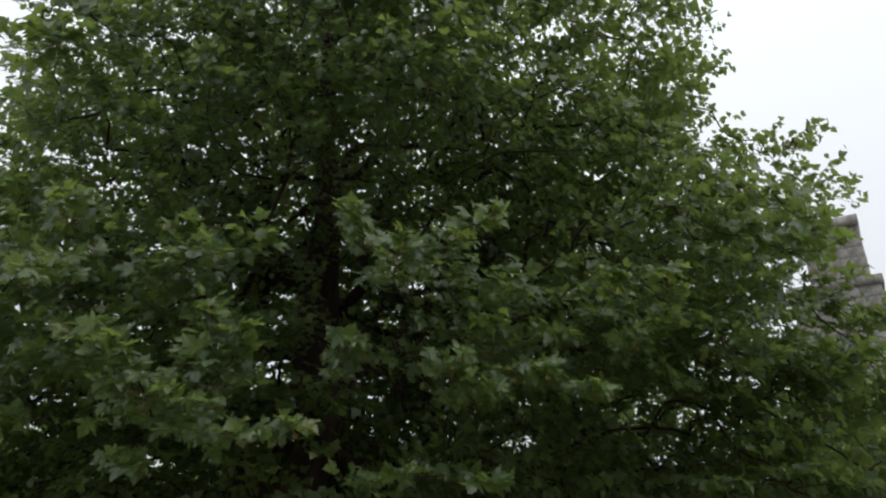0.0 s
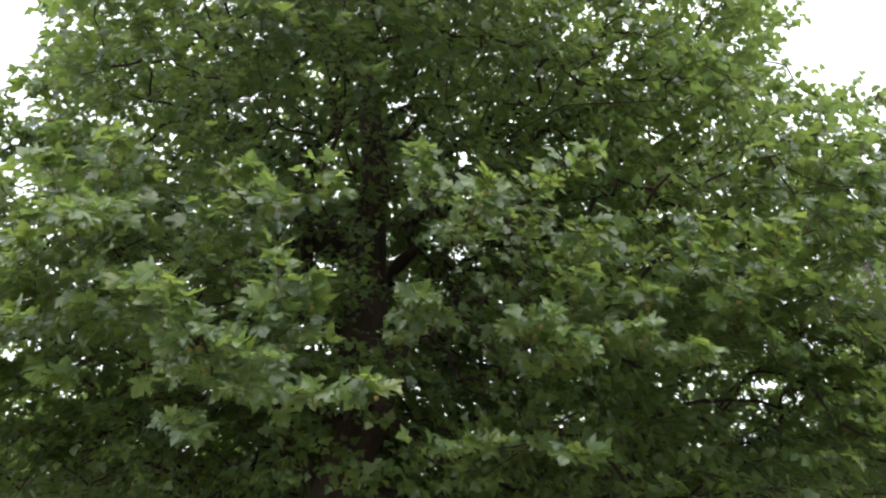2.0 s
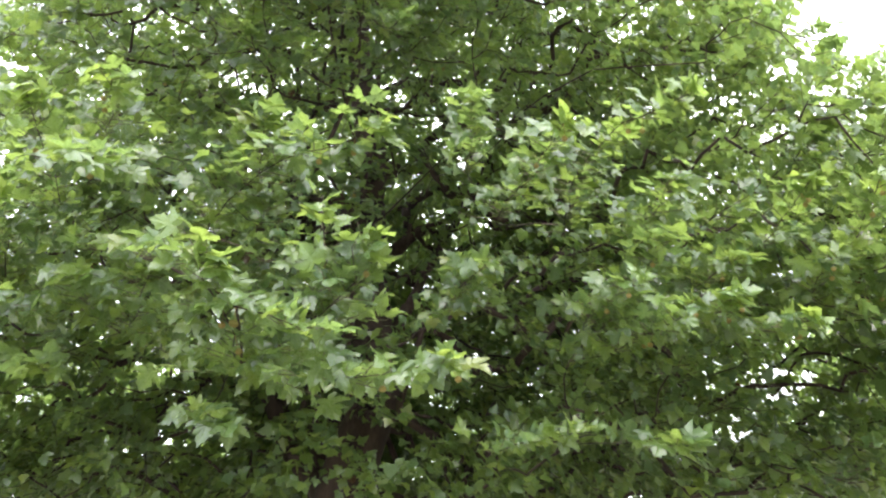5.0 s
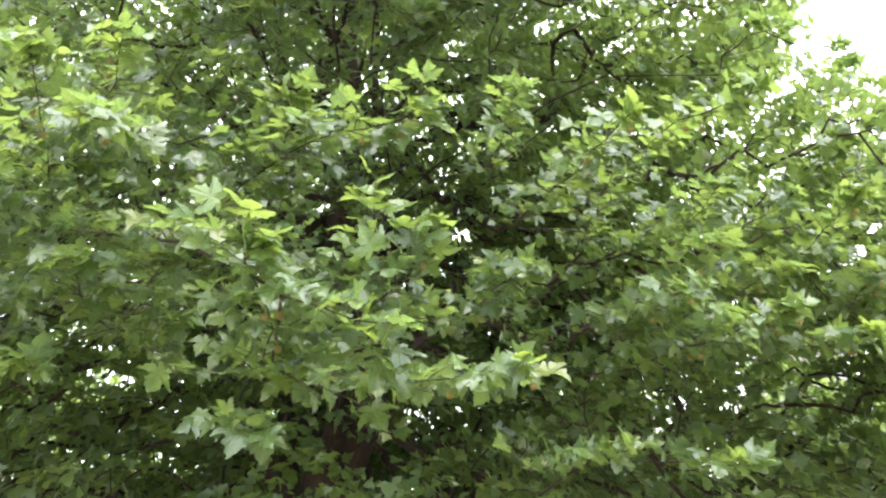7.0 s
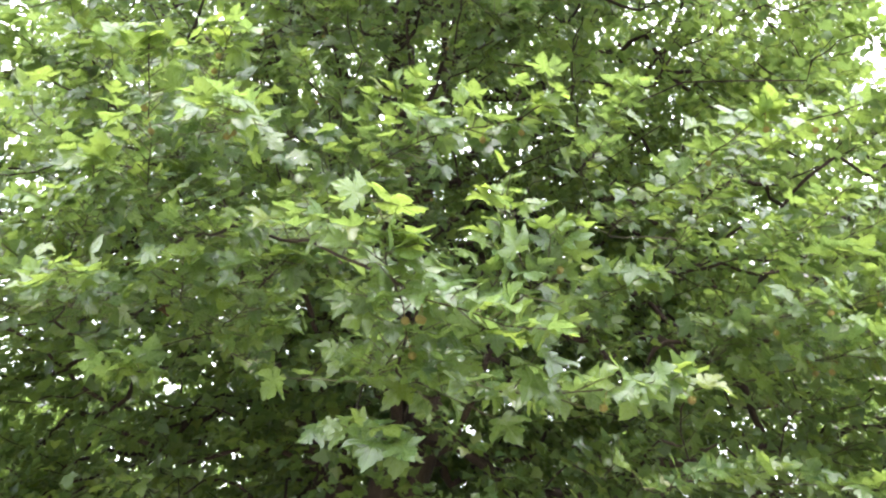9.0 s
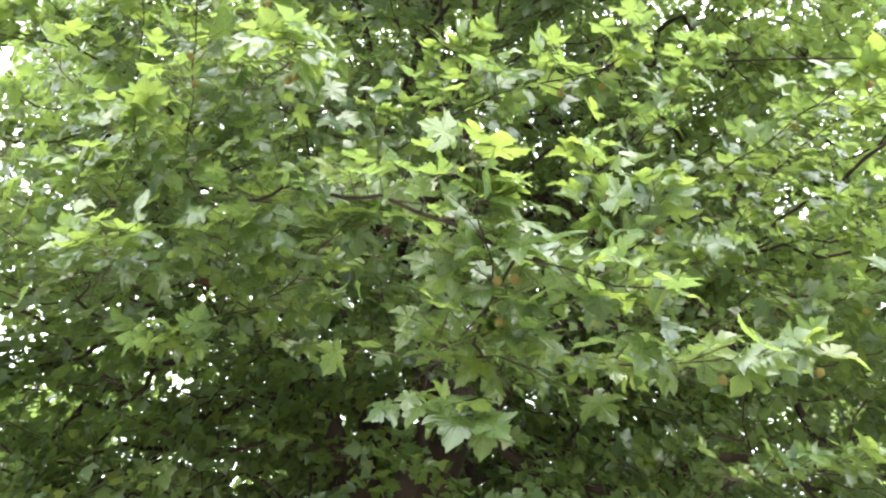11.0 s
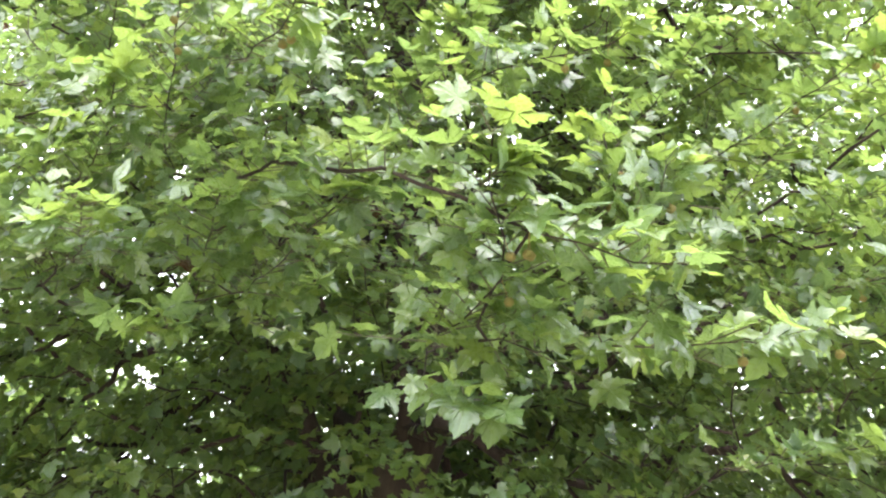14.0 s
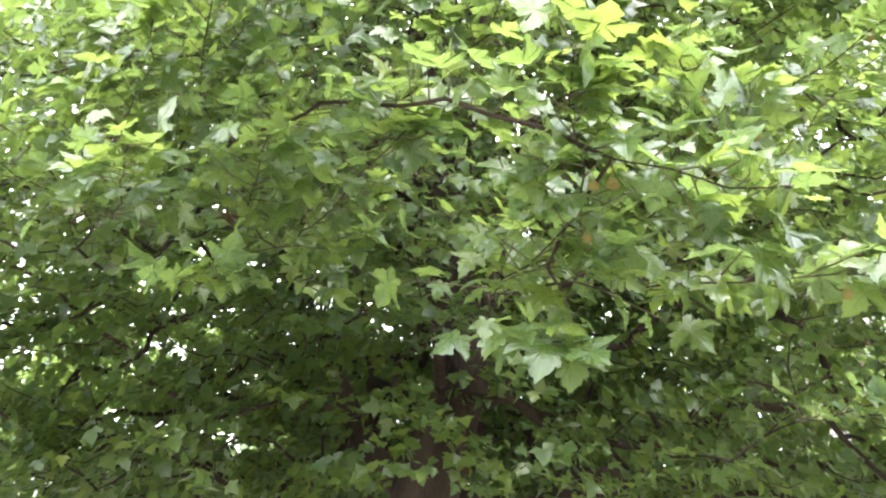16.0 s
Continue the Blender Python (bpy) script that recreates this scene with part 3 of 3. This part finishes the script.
def build_plane_tree():
    rng = np.random.default_rng(3)
    wood, carry, sprays, limbs = grow_plane_tree()
    tree = tagged(new("plane_tree"), label="large leafy plane tree with dense green crown and low branches", category="tree")
    at, parent, limb = wood.at[:wood.n], wood.parent, wood.limb
    radius = 0.0030 * np.maximum(carry, 1) ** 0.51
    radius[:6] = np.array((0.36, 0.30, 0.275, 0.265, 0.26, 0.22))
    kids = [[] for _ in at]
    for i, p in enumerate(parent):
        if p >= 0:
            kids[p].append(i)
    # runs of wood from each fork to its end: limbs and stout branches one by one, the thin ones together
    thin, seen_limbs, branches = Soup(), set(), 0
    stack = [(0, k) for k in kids[0]]
    while stack:
        fork, i = stack.pop(0)
        run = [fork, i]
        while kids[i]:
            main = max(kids[i], key=lambda c: carry[c])
            stack += [(i, c) for c in kids[i] if c != main]
            run.append(main)
            i = main
        rr = radius[run].copy()
        rr[0] = min(rr[0], rr[1] * 1.15)
        sides = 14 if rr[0] > 0.1 else 8 if rr[0] > 0.03 else 4
        which = limb[run[1]]
        if which in seen_limbs and (rr[0] < 0.014 or branches >= 290):
            tube(thin, at[run], rr, 3)
            continue
        name = "trunk" if run[0] == 0 else "limb" if which not in seen_limbs else "branch"
        branches += name == "branch"
        seen_limbs.add(which)
        sp = Soup()
        tube(sp, at[run], rr, sides)
        part(name, sp.mesh(name, BARK), tree)
    part("thin_branch", thin.mesh("thin_branch", BARK), tree, "slender brown side branches", "stuff")

    leaves, shoots = [], []
    for path, tail, show, _, bare in sorted(sprays, key=lambda s: -s[2]):
        leafy(path, tail, show, bare, rng, leaves, shoots)
    foot, way, out, young_lit, side, show = (np.array(col, float) for col in zip(*leaves))
    n = len(foot)
    up = np.array([0, 0, 1.0])

    def between(lo, hi):
        return rng.uniform(lo, hi, n)[:, None]

    stalk = unit(np.cross(way, up) * side[:, None] * between(0.4, 1.0) + way * between(0.2, 0.9) + up * between(-0.1, 0.6))
    base = foot + stalk * between(0.02, 0.06)
    away = unit((base - FOOT) * np.array([1, 1, 0]))
    tips = stalk * 0.7 + away * 0.5 + up * between(-1.1, 0.15) + rng.normal(0, 0.3, (n, 3))
    faces = up * 0.75 + away * between(0.3, 1.5) + rng.normal(0, 0.36, (n, 3))
    crest = young_lit > 0.95
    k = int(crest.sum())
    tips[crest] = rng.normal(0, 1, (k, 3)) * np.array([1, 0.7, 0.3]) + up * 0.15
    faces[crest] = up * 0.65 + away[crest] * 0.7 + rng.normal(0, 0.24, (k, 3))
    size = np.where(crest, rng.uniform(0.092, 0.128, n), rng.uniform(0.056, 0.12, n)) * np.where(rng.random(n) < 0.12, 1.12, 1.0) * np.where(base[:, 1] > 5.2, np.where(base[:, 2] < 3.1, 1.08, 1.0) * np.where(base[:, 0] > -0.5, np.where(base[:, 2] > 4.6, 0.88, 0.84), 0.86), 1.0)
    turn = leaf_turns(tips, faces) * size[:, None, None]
    # leaf colour mixes new growth with the painted brightness of lit boughs
    yellowing = np.where((young_lit > 0.74) & (rng.random(n) < np.where(crest, 0.6, 0.3)), rng.uniform(0.6, 1.0, n), young_lit * rng.uniform(0.0, 0.5, n))
    near = (base[:, 1] < 5.3) & (base[:, 2] < 5.2)
    single = np.zeros(n, bool)
    want = (show > 0.9) & (base[:, 0] > -2.9) & (base[:, 0] < 0.2) & (base[:, 1] < 4.3) & (base[:, 2] < 3.4)
    single[np.flatnonzero(want)[:300]] = True
    crown, fine = Soup(), Soup()
    close = near & (base[:, 1] < 4.7)
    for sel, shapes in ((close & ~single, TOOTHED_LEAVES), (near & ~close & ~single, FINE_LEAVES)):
        lay_leaves(crown, shapes, base[sel], turn[sel], yellowing[sel], rng)
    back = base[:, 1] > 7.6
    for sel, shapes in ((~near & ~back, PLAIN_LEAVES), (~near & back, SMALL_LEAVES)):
        lay_leaves(crown, shapes, base[sel], turn[sel], yellowing[sel], rng)
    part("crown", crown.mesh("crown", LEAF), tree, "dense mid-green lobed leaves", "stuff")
    bare = near & (show > 0.5)
    lay_stalks(fine, foot[bare], base[bare], 0.0016)
    a, b = (np.array(c) for c in zip(*shoots))
    front = a[:, 1] < 6.6
    lay_stalks(fine, a[front], b[front], 0.003)
    part("fine_twig", fine.mesh("fine_twig", TWIG), tree, "thin olive-brown twigs and leaf stalks", "stuff")
    shapes = []
    for _ in range(12):
        for step in range(3):
            sp = Soup()
            co, tris, uv = leaf_shape(rng, toothed(FINE_HALF), 2)
            sp.add(co, tris, uv, np.full(len(co), (0.15, 0.5, 0.9)[step]))
            shapes.append(sp.mesh("leaf", LEAF_ONE))
    for i in np.flatnonzero(single):
        step = 0 if yellowing[i] < 0.33 else 1 if yellowing[i] < 0.66 else 2
        ob = part("leaf", shapes[3 * rng.integers(12) + step], tree)
        ob.matrix_basis = Matrix([list(row) + [c] for row, c in zip(turn[i], base[i])] + [[0, 0, 0, 1]])
    balls = [seed_ball_mesh(rng) for _ in range(4)]
    hung = [s for s in sprays if s[2] > 0.9] * 2 + [s for s in sprays if s[2] < 0.5 and s[0][-1][1] < 6.0][:30]
    for path, *_ in hung:
        p = path[-1 - rng.integers(min(4, len(path) - 1))]
        ob = part("seed_ball", balls[rng.integers(4)], tree, "bristly yellowish-brown seed ball")
        ob.matrix_basis = pose(*p, rng.uniform(-25, 25), rng.uniform(-25, 25), rng.uniform(0, 360))
    return tree


build_plane_tree()


# ---- behind: smaller trees, a stone tower and pale houses ----
def build_far_tree(name, x, y, height, spread, seed, label):
    rng = np.random.default_rng(seed)
    tree = tagged(new(name), label=label, category="tree", group="trees behind")
    tree.matrix_basis = pose(x, y, 0)
    wood, soup = Soup(), Soup()
    tube(wood, [(0, 0, 0), (0.05, 0, height * 0.25), (0.1, 0.05, height * 0.55), (0.05, 0, height * 0.9)], [0.2, 0.16, 0.1, 0.02], 8)
    part("trunk", wood.mesh("trunk", BARK), tree)
    feet = []
    for k in range(40):
        az, z = k * 2.39996, height * (0.22 + 0.72 * ((k * 0.618) % 1))
        r = spread * math.sqrt(max(0.05, 1 - ((z / height - 0.5) / 0.55) ** 2)) * rng.uniform(0.55, 1.05)
        tip = np.array([r * math.sin(az), r * math.cos(az), z])
        root = np.array([0.05, 0, z * 0.72])
        mid = (tip + root) / 2 + np.array([0, 0, 0.2])
        bough = Soup()
        tube(bough, [root, mid, tip], [0.05, 0.03, 0.008], 5)
        part("bough", bough.mesh("bough", BARK), tree)
        n = 70
        f = rng.uniform(0.3, 1.05, n)[:, None]
        feet.append(root + (tip - root) * f + rng.normal(0, 0.34, (n, 3)))
    base = np.concatenate(feet)
    n = len(base)
    turn = leaf_turns(rng.normal(0, 1, (n, 3)) + np.array([0, 0, -0.4]), rng.normal(0, 0.5, (n, 3)) + np.array([0, 0, 1])) * rng.uniform(0.12, 0.2, n)[:, None, None]
    lay_leaves(soup, PLAIN_LEAVES, base, turn, rng.uniform(0, 0.25, n), rng)
    part("crown", soup.mesh("crown", LEAF), tree, "light green leaves", "stuff")


for i, (x, y, h, w) in enumerate(((-8.2, 15.0, 6.0, 3.0), (-4.4, 17.5, 5.4, 2.7), (-14.0, 22.0, 5.6, 2.8), (-9.0, 24.0, 5.0, 2.6), (-3.6, 22.5, 5.4, 2.9), (1.8, 24.0, 5.2, 2.7), (2.4, 15.8, 5.8, 2.6), (7.6, 14.6, 6.0, 2.7))):
    build_far_tree("small_tree", x, y, h, w, 20 + i, "small light green leafy tree standing behind")


def build_house(x, y, turn, wide, deep, high, label):
    house = tagged(new("house"), label=label, category="house", group="pale houses behind")
    house.matrix_basis = pose(x, y, 0, 0, 0, turn)
    sp = Soup()
    box(sp, (-wide / 2, 0, 0), (wide / 2, deep, high))
    part("wall", sp.mesh("wall", RENDER), house)
    sp = Soup()
    box(sp, (-wide / 2 - 0.3, -0.3, high), (wide / 2 + 0.3, deep + 0.3, high + 0.18))
    part("roof", sp.mesh("roof", STONE), house)
    frame_sp, pane_sp = Soup(), Soup()
    for lo, hi in (((-0.5, -0.05, 0), (-0.42, 0.0, 1.4)), ((0.42, -0.05, 0), (0.5, 0.0, 1.4)), ((-0.42, -0.05, 0), (0.42, 0.0, 0.08)), ((-0.42, -0.05, 1.32), (0.42, 0.0, 1.4)), ((-0.03, -0.05, 0.08), (0.03, 0.0, 1.32))):
        box(frame_sp, lo, hi)
    box(pane_sp, (-0.42, -0.02, 0.08), (0.42, -0.005, 1.32))
    frame_me, pane_me = frame_sp.mesh("window", TRIM), pane_sp.mesh("pane", PANE)
    count = int(wide / 2.4)
    for k in range(count):
        for z in (0.9, 2.7):
            if z + 1.5 < high:
                win = part("window", frame_me, house)
                win.matrix_basis = pose(-wide / 2 + wide * (k + 0.5) / count, 0, z)
                part("pane", pane_me, win)


build_house(-15.0, 33.0, 22, 20.0, 6.0, 4.6, "low pale rendered house behind small trees")
build_house(17.6, 22.6, -38, 8.5, 3.0, 4.3, "pale rendered house beside the stone tower")


def build_tower():
    tower = tagged(new("stone_tower"), label="weathered grey stone tower with stepped ledges", category="tower")
    tower.matrix_basis = pose(16.4, 26.6, 0, 0, 0, -32)
    stages = (("lower_stage", -1.75, 1.40, 0.0, 11.1, 0.0), ("upper_stage", -0.95, 1.15, 11.45, 13.75, 0.25))
    for name, x0, x1, z0, z1, inset in stages:
        sp = Soup()
        box(sp, (x0, -1.6 + inset, z0), (x1, 1.8 - inset, z1))
        part(name, sp.mesh(name, STONE), tower)
    for name, z, x0, x1, out in (("ledge", 11.1, -1.9, 1.5, 0.12), ("cornice", 13.75, -1.0, 1.2, 0.05)):
        sp = Soup()
        box(sp, (x0, -1.6 - out, z), (x1, 1.8 + out, z + 0.35))
        part(name, sp.mesh(name, STONE), tower)
    course = Soup()
    box(course, (0, 0, 0), (1, 1, 1))
    block = course.mesh("stone_block", STONE)
    rng = np.random.default_rng(8)
    for row in range(19):
        upper = row >= 14
        z = 4.8 + row * 0.45 if not upper else 11.5 + (row - 14) * 0.44
        lo, hi, front = (-1.75, 1.40, -1.6) if not upper else (-0.95, 1.15, -1.35)
        x = lo
        while x < hi - 0.1:
            w = min(rng.uniform(0.45, 0.95), hi - x)
            ob = part("stone_block", block, tower)
            proud = rng.uniform(0.02, 0.06)
            ob.matrix_basis = pose(x + 0.012, front - proud, z + 0.012) @ Matrix.Diagonal((w - 0.024, proud + 0.02, 0.42, 1))
            x += w


build_tower()
